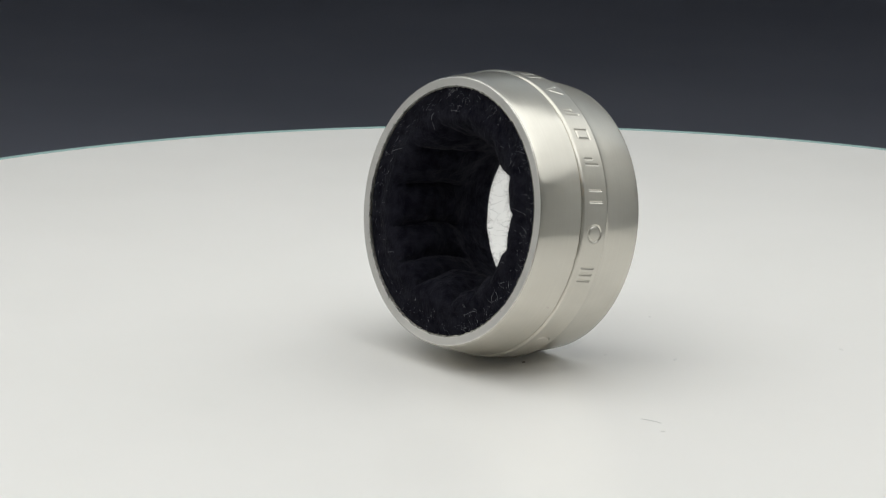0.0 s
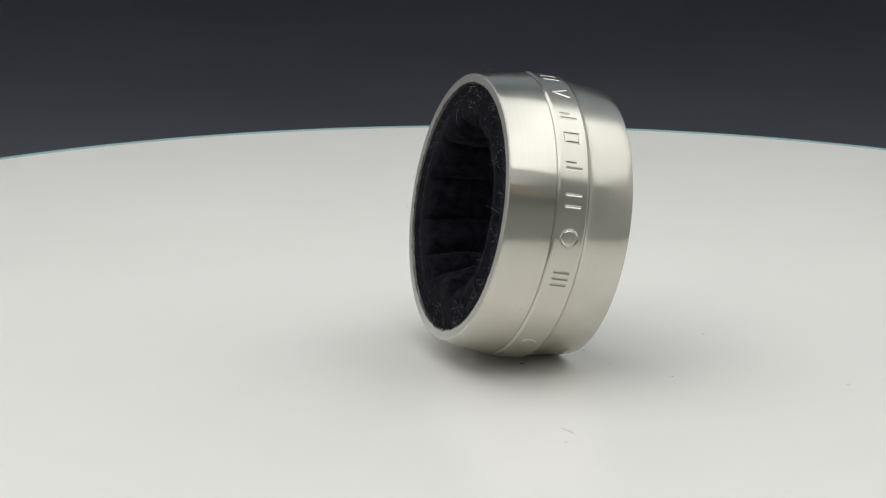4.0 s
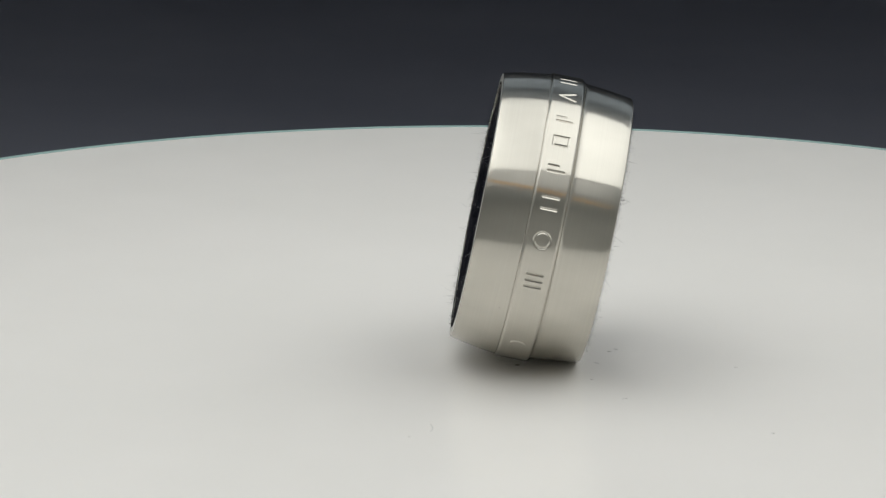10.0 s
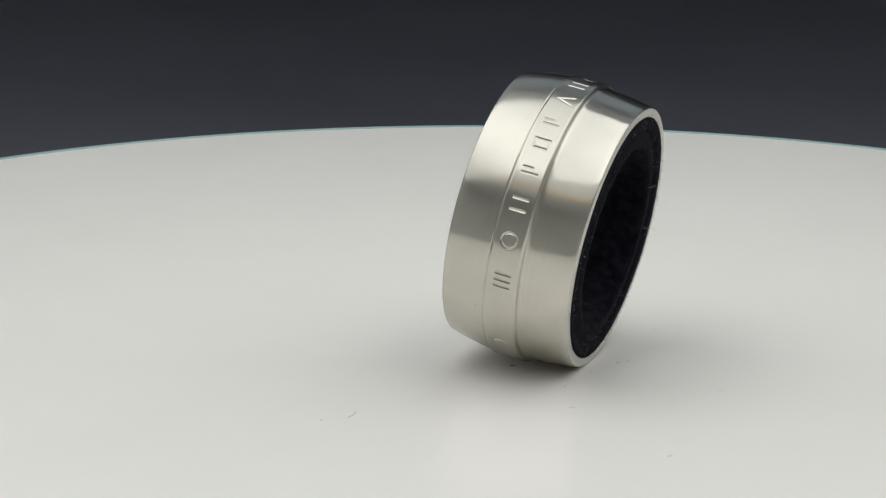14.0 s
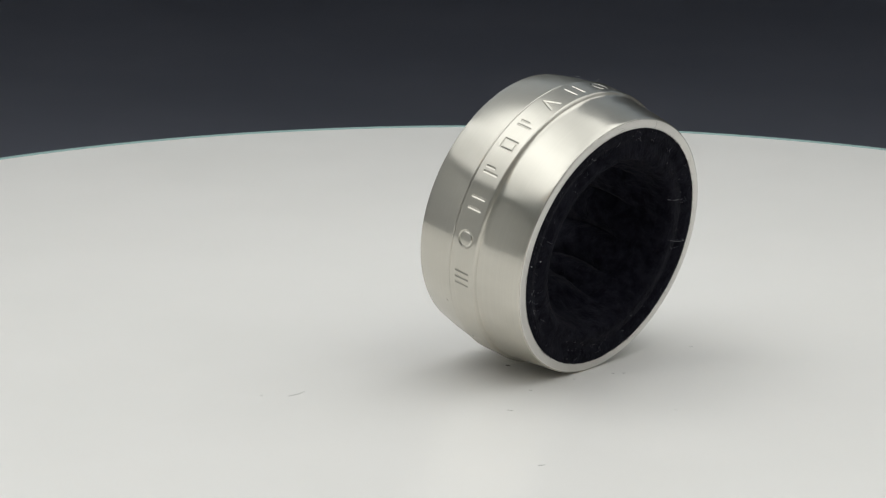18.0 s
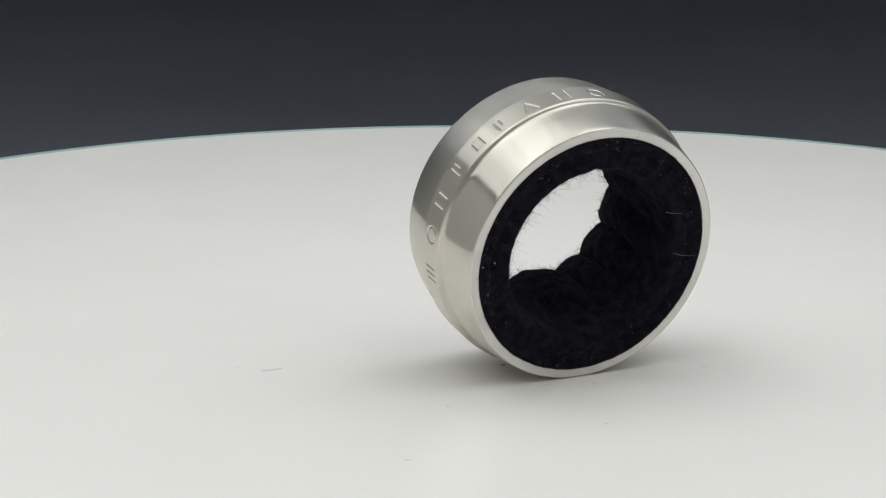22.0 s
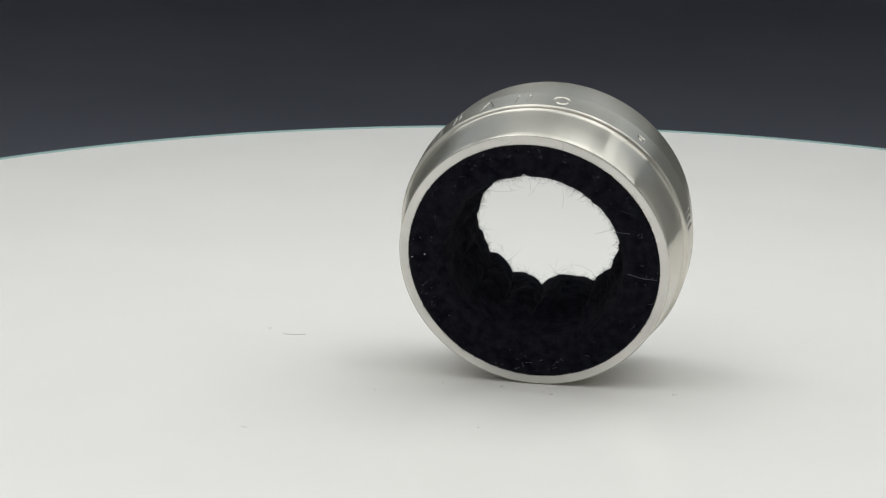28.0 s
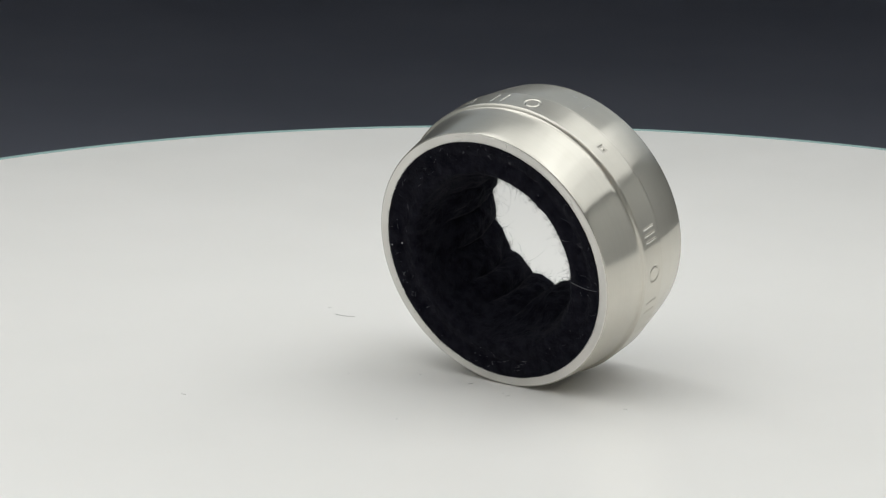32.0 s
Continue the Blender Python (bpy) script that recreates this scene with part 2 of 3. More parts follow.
# ------------------------------------------------------------ the turntable
def turntable():
    thing = new("turntable")
    tagged(thing, "round white turntable with a slim teal edge, turning slowly", "turntable")
    top = rounded([(0.0, 0.0005), (0.0, DISC_R - 0.0006), (-DISC_T, DISC_R - 0.0006), (-DISC_T, 0.0005)], 0.0006)
    platter = sharp(part("platter", lathe(top, 256, "z"), PLATTER, thing, "glossy white laminate platter"), 40)
    cap = bmesh.new()
    bmesh.ops.create_circle(cap, cap_ends=True, segments=32, radius=0.0013)
    bmesh.ops.translate(cap, verts=cap.verts[:], vec=(0, 0, -0.00002))
    part("hub_cap", cap, PLATTER, thing)
    edge = rounded([(0.00007, DISC_R - 0.0006), (0.00007, DISC_R + 0.0004), (-DISC_T, DISC_R + 0.0004),
                    (-DISC_T, DISC_R - 0.0006)], 0.0003)
    sharp(part("edge_trim", lathe(edge, 256, "z"), TRIM, thing, "slim pale teal edge strip"), 40)
    base = rounded([(-DISC_T - 0.0005, 0.0005), (-DISC_T - 0.0005, 0.095), (GROUND_Z, 0.105), (GROUND_Z, 0.0005)], 0.003)
    sharp(part("base", lathe(base, 96, "z"), BASE_PLASTIC, thing, "black plastic motor base"), 40)
    return thing, platter


TURNTABLE, PLATTER_PART = turntable()


def mark_on_platter(name, r_mm, angle, length, width, heading, mat, bend=0.0, seed=1):
    """A flat streak or speck on the platter: millimetres and degrees at the clip's start."""
    rnd = random.Random(seed)
    bm = bmesh.new()
    n = 9
    left, right = [], []
    for i in range(n):
        t = i / (n - 1)
        u = (t - 0.5) * length
        v = bend * (1 - (2 * t - 1) ** 2)
        w = width * (0.25 + math.sin(math.pi * min(max(t, 0.04), 0.96))) * rnd.uniform(0.6, 1.15) / 2
        left.append(bm.verts.new((u, v + w, 0.00003)))
        right.append(bm.verts.new((u, v - w, 0.00003)))
    for i in range(n - 1):
        bm.faces.new((right[i], right[i + 1], left[i + 1], left[i]))
    up = bmesh.ops.extrude_face_region(bm, geom=bm.faces[:])
    bmesh.ops.translate(bm, verts=[v for v in up["geom"] if isinstance(v, bmesh.types.BMVert)], vec=(0, 0, 0.00004))
    bmesh.ops.recalc_face_normals(bm, faces=bm.faces[:])
    a = radians(angle)
    ob = part(name, bm, mat, PLATTER_PART)
    ob.matrix_local = Matrix.Translation((r_mm / 1000 * math.cos(a), r_mm / 1000 * math.sin(a), 0)) @ pose(0, 0, 0, 0, 0, heading)
    return ob


# the streaks and specks: radius in mm, angle, length and width in m, heading
for i, (kind, r_mm, ang, ln, wd, head, mat, bend) in enumerate((
        ("scratch", 35.0, -55.5, 0.0034, 0.00017, -36, SCRATCH, 0.0003),
        ("speck", 39.8, -57.6, 0.00055, 0.0004, 0, DUST, 0.0),
        ("speck", 2.0, -3.0, 0.0008, 0.0004, 60, SPECK, 0.0),
        ("speck", 24.4, 5.0, 0.0009, 0.0004, 70, DUST, 0.0001),
        ("scratch", 12.7, 52.1, 0.0008, 0.0003, 10, SCRATCH, 0.0),
        ("speck", 17.3, 77.6, 0.0006, 0.0003, 20, DUST, 0.0),
        ("speck", 28.4, 113.6, 0.0008, 0.0004, 140, DUST, 0.0),
        ("speck", 49.8, 9.8, 0.0010, 0.0004, 120, DUST, 0.0),
        ("speck", 15.9, 75.2, 0.0006, 0.0003, 60, DUST, 0.0),
        ("speck", 14.7, 16.6, 0.0005, 0.0003, 30, DUST, 0.0),
        ("speck", 33.0, 50.0, 0.0006, 0.0003, 60, DUST, 0.0))):
    mark_on_platter(kind, r_mm, ang, ln, wd, head, mat, bend, i + 3)


# ------------------------------------------------------------ the steel bottle collar
COLLAR = new("bottle_collar")
tagged(COLLAR, "brushed steel bottle collar with black felt lining, on its side", "bottle collar")


def bowed(a, b, rise, steps=8):
    """A faintly swelling line of (along, radius) from a to b."""
    out = []
    for k in range(steps + 1):
        u = k / steps
        out.append((a[0] + (b[0] - a[0]) * u, a[1] + (b[1] - a[1]) * u + 4 * rise * u * (1 - u)))
    return out


def sleeve_long():
    """The tapered sleeve at the long end: outer cone, flat rim face, bore."""
    pts = [(-HALF_BAND + 0.0002, R_BAND - 0.0006), (-HALF_BAND - 0.00002, R_BAND - 0.00032),
           *bowed((-HALF_BAND - 0.00016, R_BAND - 0.00026), (S_A + 0.0002, R_A + 0.00003), 0.00012), (S_A + 0.00006, R_A - 0.00003), (S_A, R_A - 0.00012),
           (S_A, F_A + 0.00022), (S_A + 0.00025, F_A), (-HALF_BAND + 0.0002, F_A)]
    return sharp(part("long_sleeve", lathe(pts, 360), STEEL, COLLAR, "turned steel tapered sleeve"), 24)


def sleeve_short():
    pts = [(HALF_BAND - 0.0002, R_BAND - 0.0008), (HALF_BAND + 0.00003, R_BAND - 0.00040),
           (HALF_BAND + 0.00014, R_BAND - 0.00050), (HALF_BAND + 0.00032, R_BAND - 0.00057), *bowed((HALF_BAND + 0.00070, R_BAND - 0.00063), (S_B - 0.0002, R_B + 0.00003), 0.00009), (S_B - 0.00006, R_B - 0.00003), (S_B, R_B - 0.00012),
           (S_B, F_B + 0.0002), (S_B - 0.00025, F_B), (HALF_BAND - 0.0002, F_B)]
    return sharp(part("short_sleeve", lathe(pts, 360), STEEL, COLLAR, "turned steel tapered sleeve"), 24)


def rim_face(name, s, r0, r1, side, sleeve):
    """The flat end face, a hair proud of the sleeve."""
    pts = [(s, r0), (s + side * 0.00006, r0 + 0.00008), (s + side * 0.00006, r1 - 0.00008), (s, r1), (s - side * 0.0002, r1), (s - side * 0.0002, r0)]
    return sharp(part(name, lathe(pts, 300), RIM_STEEL, sleeve, "flat pale steel rim face"), 24)


# plain cut shapes in place of the lettering: kind and angle round the band
SHAPES = [("triple", -15.9, 2.0), ("hoop", 0.8, 1.15), ("bars", 15.5, 1.7), ("bar", 29.6, 0), ("frame", 41.6, 1.5),
          ("bar", 52.9, 0), ("wedge", 66.9, 1.9), ("bars", 81.5, 1.7), ("hoop", 96.7, 1.1), ("square", 131.3, 0)]
SHAPES_ROUND = SHAPES + [(kind, at + 185.5, size) for kind, at, size in SHAPES[:-1]] + [("arc", -50.8, 1.5)]


def cut_depth(kind, size, u, v):
    """Distance in mm from (u, v) to the strokes of a shape; u runs round the band, v along it."""
    def seg(ax, ay, bx, by):
        dx, dy = bx - ax, by - ay
        t = np.clip(((u - ax) * dx + (v - ay) * dy) / (dx * dx + dy * dy), 0, 1)
        return np.hypot(u - ax - t * dx, v - ay - t * dy)
    if kind == "bars":
        return np.minimum(seg(-size / 2, -1.1, -size / 2, 1.1), seg(size / 2, -1.1, size / 2, 1.1))
    if kind == "triple":
        return np.minimum(np.minimum(seg(-size / 2, -1.1, -size / 2, 1.1), seg(size / 2, -1.1, size / 2, 1.1)), seg(0, -1.1, 0, 1.1))
    if kind == "arc":
        return np.abs(np.hypot(u + size * 0.75, v) - size) + 3 * (np.abs(v) > 1.15) + 3 * (u < -size * 0.75)
    if kind == "bar":
        return np.minimum(seg(-0.5, -1.1, -0.5, 1.1), seg(0.35, -1.1, 0.35, 0.2))
    if kind == "hoop":
        return np.abs(np.hypot(u, v) - size)
    if kind == "frame":
        h = size / 2
        return np.minimum(np.minimum(seg(-h, -1.1, -h, 1.1), seg(h, -1.1, h, 1.1)),
                          np.minimum(seg(-h, -1.1, h, -1.1), seg(-h, 1.1, h, 1.1)))
    if kind == "wedge":
        return np.minimum(seg(-size / 2, 1.1, 0, -1.1), seg(size / 2, 1.1, 0, -1.1))
    return np.abs(np.maximum(np.abs(u), np.abs(v)) - 0.42)


def centre_band():
    """The raised middle band with its cut shapes, each one a real recess."""
    steps, cols = 2600, 110
    ang = np.arange(steps) * 2 * np.pi / steps
    along = np.linspace(-HALF_BAND, HALF_BAND, cols)
    rad = np.full((steps, cols), R_BAND)
    rad -= 0.00024 * np.clip(1 - (along + HALF_BAND) / 0.00042, 0, 1) ** 2
    rad -= 0.00046 * np.clip(1 - (HALF_BAND - along) / 0.00050, 0, 1) ** 2
    for kind, at, size in SHAPES_ROUND:
        u = (np.degrees(ang) - at + 180) % 360 - 180
        near = np.abs(u) < 6
        uu, vv = np.meshgrid(np.radians(u[near]) * R_BAND * 1000, along * 1000, indexing="ij")
        d = np.clip(cut_depth(kind, size, uu, vv) / 0.25, 0, 1)
        rad[near] -= 0.00012 * (0.5 + 0.5 * np.cos(np.pi * d))
    x = np.broadcast_to(along, rad.shape)
    outer = np.stack([x, -rad * np.cos(ang)[:, None], rad * np.sin(ang)[:, None]], -1)
    low = R_BAND - 0.0012
    caps = [np.stack([np.full(steps, s), -low * np.cos(ang), low * np.sin(ang)], -1)[:, None] for s in (-HALF_BAND, HALF_BAND)]
    grid = np.concatenate([caps[0], outer, caps[1]], 1)
    c = cols + 2
    idx = np.arange(steps * c).reshape(steps, c)
    nxt = np.roll(idx, -1, 0)
    quads = np.stack([idx[:, :-1], nxt[:, :-1], nxt[:, 1:], idx[:, 1:]], -1).reshape(-1, 4)
    me = bpy.data.meshes.new("centre_band")
    me.from_pydata(grid.reshape(-1, 3).tolist(), [], quads.tolist())
    me.materials.append(BAND_STEEL)
    me.validate()
    ob = new("centre_band", me)
    ob.parent = COLLAR
    ob["label"] = "raised steel band with small cut shapes all round"
    return sharp(ob, 40)


def felt_lining():
    """A thick felt sleeve with rounded ends and a lumpy, folded bore."""
    rnd = random.Random(5)
    prof = []
    ends = ((0.0004, 0.0), (0.0002, 0.0003), (0.0002, 0.0010), (0.0003, 0.0020), (0.0001, 0.0029), (-0.0001, 0.0037),
            (0.0000, 0.0045), (0.0004, 0.0052), (0.0011, 0.0057), (0.0042, 0.0064))
    prof += [(S_A + s, F_A - r) for s, r in ends]
    prof += [(-0.0032, 0.0115), (-0.0012, 0.0115), (0.0010, 0.0117), (0.0030, 0.0120)]
    far_ends = ((0.0003, -0.00006), (-0.00010, -0.00006), (-0.00008, 0.0010)) + ends[3:7] + ((0.0004, 0.0049), (0.0012, 0.0052), (0.0042, 0.0055))
    prof += [(S_B - s, F_B - r) for s, r in reversed(far_ends)]
    fine = []
    for (s0, r0), (s1, r1) in zip(prof, prof[1:]):
        for k in range(4):
            fine.append((s0 + (s1 - s0) * k / 4, r0 + (r1 - r0) * k / 4))
    fine.append(prof[-1])
    cusps = [-190, -163, -138, -117, -80, -59, -39, -16, 6, 30, 58, 84, 112, 140, 170]
    folds = [(radians(p), radians(q - p), rnd.uniform(0.7, 1.2)) for p, q in zip(cusps, cusps[1:])]

    def lump(i, a, r, s):
        depth = max(0.0, min(1.0, (0.0140 - r) / 0.0022))
        deep = max(0.12, min(1.0, (0.0045 - s) / 0.004)) * depth
        turn = a + 0.05 * math.sin(s * 300 + 2.0) * deep
        turn = (turn + radians(190)) % (2 * math.pi) - radians(190)
        h = 0.0
        for start, w, amp in folds:
            t = (turn - start) / w
            if 0 <= t < 1:
                h = amp * w * math.sqrt(max(0.0, 1 - (2 * t - 1) ** 2))
        p = Vector((s * 420, math.cos(a) * 5, math.sin(a) * 5))
        h = (h - 0.25) * 0.0044 * deep + (noise.noise(p) * 0.0004 + noise.noise(p * 2.3) * 0.00025) * depth
        seam = max(0.0, 1 - abs(a - radians(84)) / 0.05) * 0.0007 * depth
        grain = noise.noise(Vector((s * 3200, math.cos(a) * 46, math.sin(a) * 46)))
        return r - h + seam + grain * 0.00012

    bm = lathe(fine, 420, closed=False, radius=lump)
    return part("felt_lining", bm, FELT, COLLAR, "thick black felt lining with a fuzzy folded bore", smooth=True), fine, lump


LONG_SLEEVE = sleeve_long()
SHORT_SLEEVE = sleeve_short()
rim_face("rim_face", S_A, F_A + 0.00008, R_A - 0.00014, -1, LONG_SLEEVE)
rim_face("rim_face", S_B, F_B + 0.00008, R_B - 0.00014, 1, SHORT_SLEEVE)
centre_band()
FELT_PART, FELT_LINE, FELT_LUMP = felt_lining()


def fibres(name, count, mat, seed, thick, longest, pick, label, reach=0.0180, n=5, twist=0.45):
    """Loose fibres that stand off the felt, joined into one mesh."""
    rnd = random.Random(seed)
    verts, faces = [], []
    for _ in range(count):
        i = pick(rnd)
        a = rnd.uniform(0, 2 * math.pi)
        s, r = FELT_LINE[i]
        r = FELT_LUMP(i, a, r, s)
        side = -1 if s < 0 else 1
        rad = Vector((0, -math.cos(a), math.sin(a)))
        tan = Vector((0, math.sin(a), math.cos(a)))
        axis = Vector((1, 0, 0))
        f = min(i, len(FELT_LINE) - 1 - i) / (len(FELT_LINE) / 2)
        out = axis * side * max(0.0, 1 - 2.2 * f) - rad * min(1.0, 2.2 * f)
        d = (out * rnd.uniform(0.1, 0.8) + tan * rnd.uniform(-1, 1) + axis * rnd.uniform(-0.5, 0.5) + rad * rnd.uniform(-0.4, 0.4)).normalized()
        p = rad * r + axis * s
        step = rnd.uniform(0.3, 1.0) * longest / n
        curl = Vector((rnd.uniform(-1, 1), rnd.uniform(-1, 1), rnd.uniform(-1, 1))) * twist
        base = len(verts)
        for k in range(n + 1):
            w = thick * (1 - 0.55 * k / n)
            u = d.cross(Vector((0.3, 0.9, 0.2))).normalized()
            v = d.cross(u)
            for q in range(3):
                b = 2 * math.pi * q / 3
                verts.append(p + (u * math.cos(b) + v * math.sin(b)) * w)
            p = p + d * step
            if math.hypot(p.y, p.z) > reach:
                p = p - rad * step * 0.8
            d = (d + curl + out * 0.06).normalized()
        for k in range(n):
            for q in range(3):
                o, z = base + 3 * k + q, base + 3 * k + (q + 1) % 3
                faces.append((o, z, z + 3, o + 3))
    me = bpy.data.meshes.new(name)
    me.from_pydata([tuple(v) for v in verts], [], faces)
    me.materials.append(mat)
    ob = new(name, me)
    ob.parent = FELT_PART
    ob["label"] = label
    ob["kind"] = "stuff"
    return ob


_last = len(FELT_LINE) - 1
fibres("felt_fuzz", 15000, FIBRE, 11, 0.000013, 0.0011, lambda q: q.randrange(2, _last - 1), "short black felt fibres")
fibres("fibre_fringe", 750, FIBRE, 12, 0.000013, 0.0030, lambda q: q.choice((q.randrange(14, 36), q.randrange(_last - 36, _last - 14))),
       "long curled black felt fibres")
fibres("lint", 380, LINT, 13, 0.000013, 0.0011, lambda q: q.choice((q.randrange(3, 16), q.randrange(3, 16), q.randrange(_last - 16, _last - 3))), "grey lint")

fibres("curled_lint", 60, LINT, 17, 0.000016, 0.0028, lambda q: q.randrange(4, 22),
       "curled grey lint on the felt", n=10, twist=0.62)
fibres("long_fringe", 34, FIBRE, 18, 0.000015, 0.0058, lambda q: q.choice((q.randrange(16, 36), q.randrange(_last - 36, _last - 16))),
       "loose hairs across the bore")
fibres("edge_fuzz", 1500, FIBRE, 14, 0.000022, 0.0005, lambda q: q.randrange(_last - 5, _last),
       "short fibres along the felt's edge", 0.0189)


def on_steel(name, s, r, phi, length, width, mat, sleeve, along=False):
    """A tiny bar or speck set on the outside of the steel."""
    bm = box_bm(-length / 2, -0.00004, -width / 2, length / 2, 0.00003, width / 2) if along else \
        box_bm(-width / 2, -0.00004, -length / 2, width / 2, 0.00003, length / 2)
    ob = part(name, bm, mat, sleeve)
    ob.matrix_local = pose(0, 0, 0, -phi, 0, 0) @ Matrix.Translation((s, -r, 0))
    return ob


on_steel("speck", -0.0038, 0.02062, -32.5, 0.00020, 0.00020, SPECK, LONG_SLEEVE)
# the small stamped marks near the foot of the short sleeve
for s_mm, phi, ln, wd in ((6.5, -32.2, 0.9, 0.16), (6.5, -34.0, 0.9, 0.16), (7.0, -49.0, 0.9, 0.2), (7.0, -52.0, 0.9, 0.2), (7.0, -55.0, 0.9, 0.2)):
    on_steel("stamped_mark", s_mm / 1000, R_BAND - 0.00058 - (s_mm / 1000 - HALF_BAND) * 0.118, phi, ln / 1000, wd / 1000, RIM_STEEL, SHORT_SLEEVE, True)


def strands(name, count, mat, label, seed, maker, carrier):
    """Thin three-sided strands, each along the points that maker gives, joined into one mesh."""
    rnd = random.Random(seed)
    verts, faces = [], []
    for k in range(count):
        line, thick = maker(rnd, k)
        base = len(verts)
        for i, p in enumerate(line):
            d = (line[min(i + 1, len(line) - 1)] - line[max(i - 1, 0)]).normalized()
            u = d.cross(Vector((0.31, 0.22, 0.92))).normalized()
            v = d.cross(u)
            w = thick * (1 - 0.5 * i / len(line))
            verts += [tuple(p + (u * math.cos(b) + v * math.sin(b)) * w) for b in (0, 2.094, 4.189)]
        for i in range(len(line) - 1):
            for q in range(3):
                o, z = base + 3 * i + q, base + 3 * i + (q + 1) % 3
                faces.append((o, z, z + 3, o + 3))
    me = bpy.data.meshes.new(name)
    me.from_pydata(verts, [], faces)
    me.materials.append(mat)
    ob = new(name, me)
    ob.parent = carrier
    ob["label"] = label
    return ob


def round_at(s, r, deg):
    a = radians(deg)
    return Vector((s, -r * math.cos(a), r * math.sin(a)))


def tuft(rnd, k):
    """A short fibre pressed out of the felt's edge over the rim face."""
    side = rnd.choice((-1, 1, 1, 1, 1))
    s, f = (S_A, F_A) if side < 0 else (S_B, F_B)
    deg = rnd.uniform(0, 360)
    n = 0.5 + 0.5 * noise.noise(Vector((math.cos(radians(deg)) * 6, math.sin(radians(deg)) * 6, side)))
    reach = rnd.uniform(0.00003, 0.00024) * (0.4 + n)
    if rnd.random() < 0.03:
        reach *= 2.0
    skew = rnd.uniform(-2.2, 2.2)
    line = [round_at(s + side * (0.00007 + 0.00004 * t), f - 0.0002 + (reach + 0.0002) * t, deg + skew * t * t) for t in (0, 0.33, 0.66, 1)]
    return line, rnd.uniform(0.00002, 0.00004)


strands("rim_fuzz", 2600, FIBRE, "ragged felt fibres over the rim", 21, tuft, FELT_PART)["kind"] = "stuff"


def stray_hair(rnd, k):
    """A fine loose hair stuck to the steel: place along the axis, angle, height."""
    s, deg, tall = ((-0.0045, 112, 0.0009), (-0.0066, 104, 0.0002))[k]
    line = []
    for i in range(7):
        t = i / 6
        line.append(round_at(s + 0.0005 * math.sin(2.6 * t) * (1 if k else -1), 0.0204 + tall * math.sin(1.9 * t), deg + 2.4 * t))
    return line, 0.000022


strands("stray_hair", 2, LINT, "fine grey hairs stuck to the steel", 22, stray_hair, LONG_SLEEVE)


def glint_speck(s, deg):
    on_steel("lint_speck", s, 0.0199, deg, 0.00016, 0.00014, LINT, LONG_SLEEVE)


glint_speck(-0.0078, 84)


def face_hair(rnd, k):
    """A pale hair that lies across the felt's end face."""
    r0, r1, d0, d1 = ((0.0136, 0.0179, -176.8, -175.8), (0.0126, 0.0150, 152.0, 158.0))[k]
    line = []
    for i in range(8):
        t = i / 7
        line.append(round_at(S_B + 0.00022 + 0.0001 * math.sin(3 * t), r0 + (r1 - r0) * t, d0 + (d1 - d0) * t + 0.8 * math.sin(3.0 * t)))
    return line, 0.000024


strands("face_hair", 2, LINT, "pale hairs across the felt", 24, face_hair, FELT_PART)
def dust_grain(size, mat, s, r, deg, label):
    grain = bmesh.new()
    bmesh.ops.create_icosphere(grain, subdivisions=1, radius=size)
    part("lint_speck", grain, mat, FELT_PART, label).location = round_at(s, r, deg)


for r, deg in ((0.01766, -2.0), (0.01582, -0.2)):
    dust_grain(0.00010, GLINT, S_B + 0.0001, r, deg, "bright grain of dust")
_rnd = random.Random(31)
for _ in range(46):        # tiny pale grains caught on both felt faces
    end, edge = _rnd.choice(((S_B + 0.0001, F_B), (S_A - 0.0001, F_A)))
    dust_grain(_rnd.uniform(0.00003, 0.00006), LINT, end, edge - _rnd.uniform(0.0002, 0.0036), _rnd.uniform(0, 360), "pale grain of lint")


def inner_lip():
    """The thin ragged bright edge inside the long sleeve's rim, against the felt."""
    def ragged(i, a, r, along):
        n = noise.noise(Vector((math.cos(a) * 30, math.sin(a) * 30, 4.0))) + 0.5 * noise.noise(Vector((math.cos(a) * 90, math.sin(a) * 90, 1.0)))
        return r - (0.00009 + 0.00013 * max(0.0, n + 0.2)) if i in (1, 2) else r
    pts = [(S_A - 0.00002, F_A + 0.00022), (S_A - 0.00004, F_A + 0.00006), (S_A + 0.0002, F_A + 0.00002), (S_A + 0.0002, F_A + 0.00022)]
    return sharp(part("inner_lip", lathe(pts, 720, radius=ragged), STEEL, LONG_SLEEVE, "thin ragged bright steel edge"), 30)


inner_lip()
# fine seams and a curved scratch on the pale rim face
def rim_line(rnd, k):
    deg, dr, sweep = ((103, 0.0011, 1.0), (76, 0.0009, 5.0), (140, 0.0007, 3.0))[k]
    line = [round_at(S_B + 0.00007, F_B + 0.0002 + dr * t, deg + sweep * math.sin(math.pi * t)) for t in (0, 0.25, 0.5, 0.75, 1)]
    return line, 0.00002


strands("rim_scratch", 3, SPECK, "fine dark scratches across the rim face", 23, rim_line, SHORT_SLEEVE)


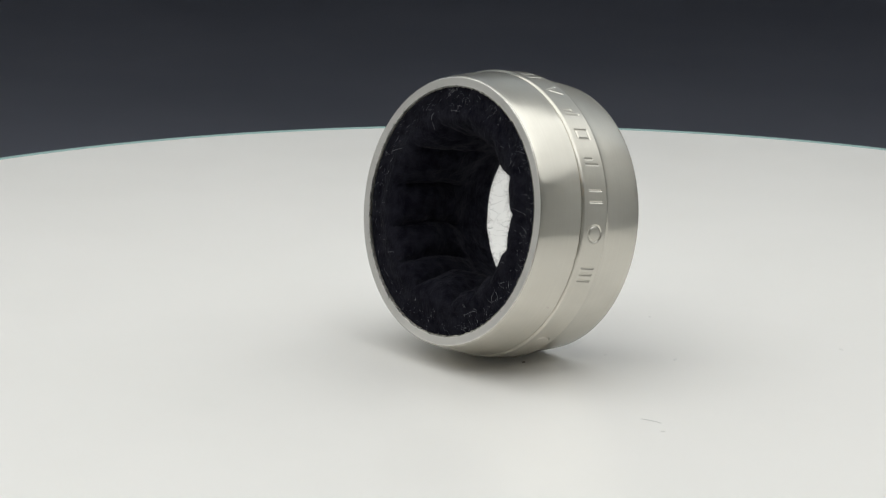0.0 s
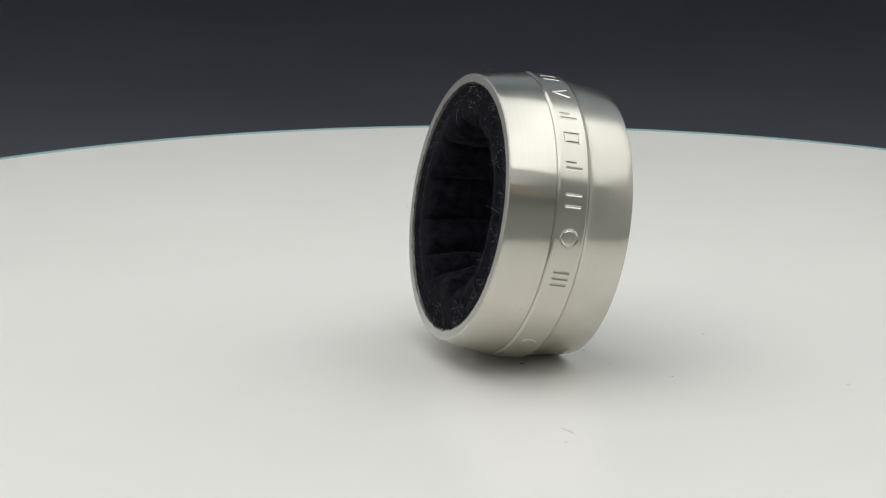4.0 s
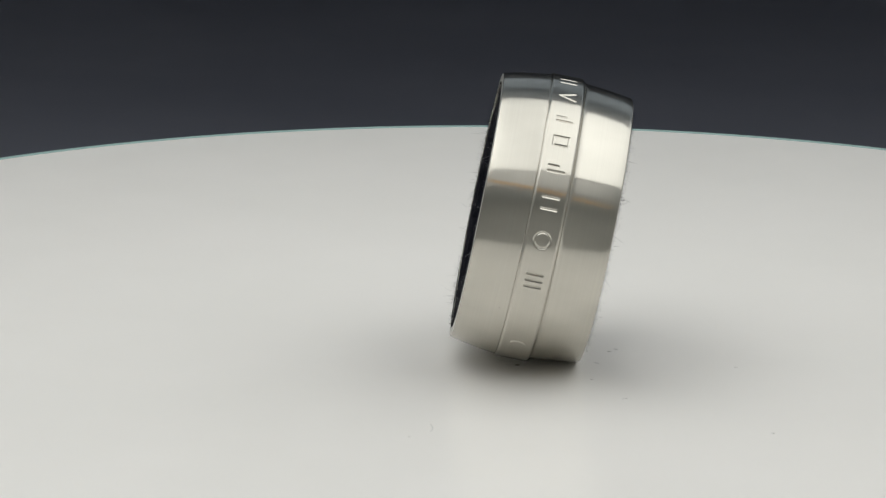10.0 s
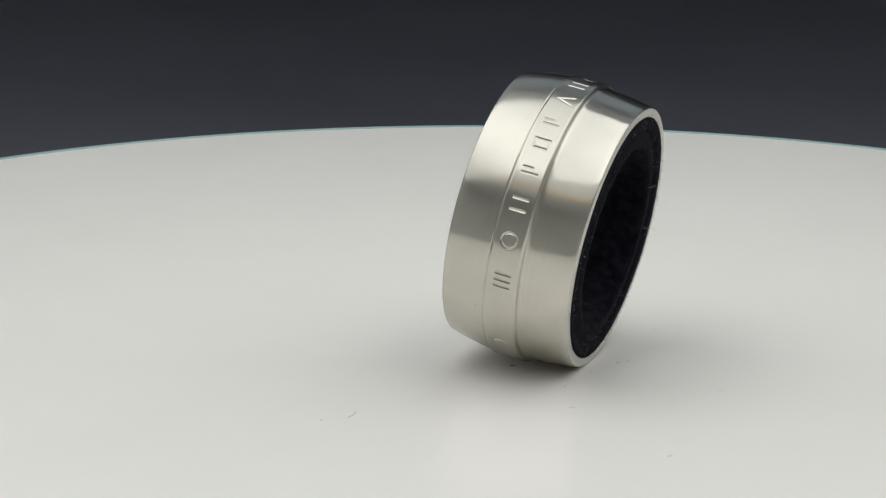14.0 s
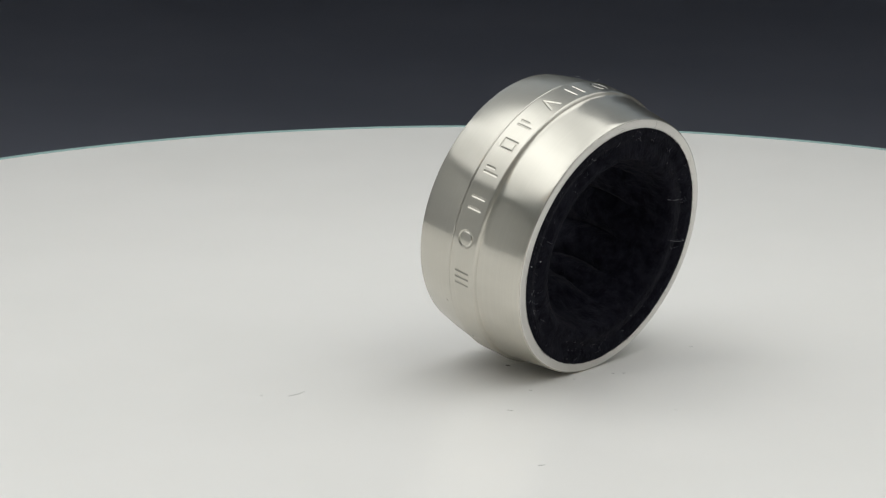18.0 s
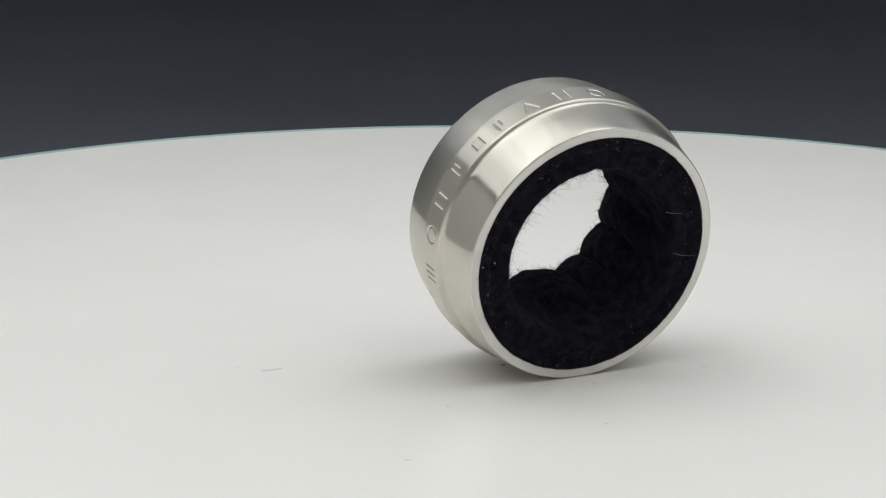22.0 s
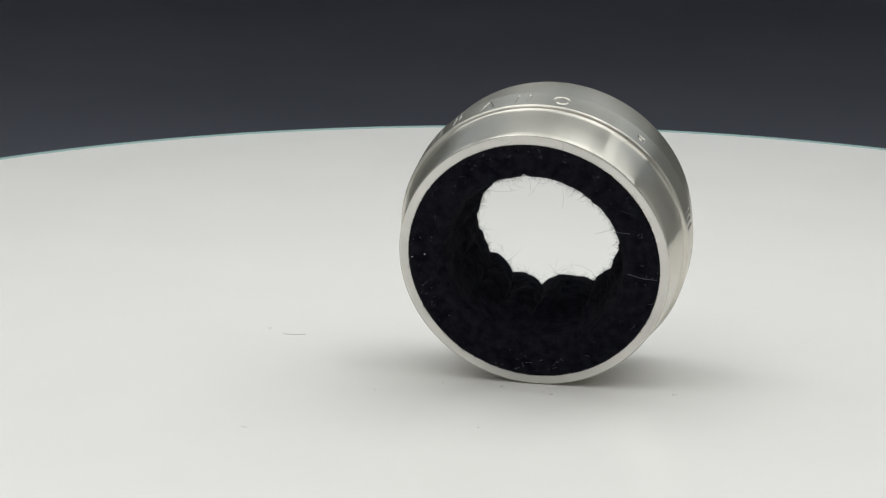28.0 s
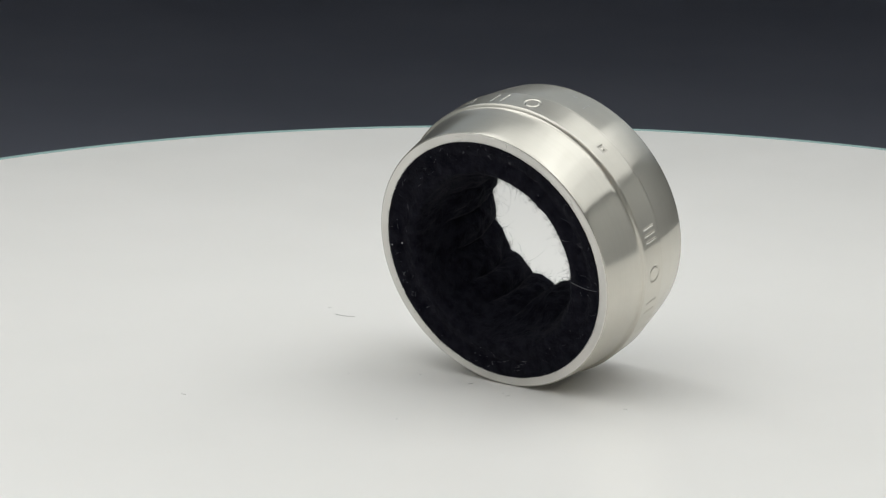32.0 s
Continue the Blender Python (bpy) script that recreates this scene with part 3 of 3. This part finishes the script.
# how the collar lies on the platter and creeps on it:
# seconds, x and y in mm on the platter, heading and roll in degrees
CREEP = (
    (0, -1.920, 5.150, 40.58, 2.40),
    (2, -1.560, 4.950, 40.95, 3.36),
    (4, -1.056, 5.132, 40.80, 3.25),
    (6, -0.723, 5.317, 43.85, 2.88),
    (6.75, -0.539, 5.230, 45.99, 2.35),
    (7.5, -0.350, 5.073, 48.08, 1.54),
    (8.25, -0.188, 4.994, 49.88, 2.00),
    (9, -0.175, 5.007, 51.02, 3.64),
    (10, -0.151, 5.251, 52.47, 4.49),
    (12, -0.307, 5.970, 55.10, 4.21),
    (14, -0.440, 6.480, 55.00, 4.28),
    (16, -0.680, 6.720, 54.85, 4.15),
    (17, -0.790, 6.830, 54.66, 3.85),
    (18, -0.870, 6.940, 54.10, 3.56),
    (20, -1.150, 7.110, 54.58, 3.07),
    (22, -1.050, 7.210, 54.30, 2.70),
    (25, -1.150, 7.310, 51.50, 2.00),
    (28, -1.370, 7.330, 46.10, 0.80),
    (32, -1.450, 7.200, 43.60, 0.80))


def creep(t):
    """The collar's place on the platter at t, along a smooth curve through CREEP."""
    k = max(i for i in range(len(CREEP) - 1) if CREEP[i][0] <= t or i == 0)
    p, q = CREEP[k], CREEP[k + 1]
    h = q[0] - p[0]
    u = min(max((t - p[0]) / h, 0), 1)
    out = []
    for c in range(1, 5):
        def slope(i):
            a, b = CREEP[max(i - 1, 0)], CREEP[min(i + 1, len(CREEP) - 1)]
            return (b[c] - a[c]) / (b[0] - a[0])
        m0, m1 = slope(k) * h, slope(k + 1) * h
        out.append((2 * u ** 3 - 3 * u ** 2 + 1) * p[c] + (u ** 3 - 2 * u ** 2 + u) * m0
                   + (3 * u ** 2 - 2 * u ** 3) * q[c] + (u ** 3 - u ** 2) * m1)
    return out


def motions():
    table, collar = [], []
    for i in range(65):
        t = i / 2
        turn = pose(0, 0, 0, 0, 0, -TURN_RATE * t)
        table.append((t, turn))
        x, y, heading, roll = creep(t)
        collar.append((t, turn @ pose(x / 1000, y / 1000, RING_Z, 0, 0, heading) @ Matrix.Rotation(LEAN, 4, "Y")
                       @ pose(0, 0, 0, -roll, 0, 0)))
    walk(TURNTABLE, table)
    walk(COLLAR, collar)


motions()
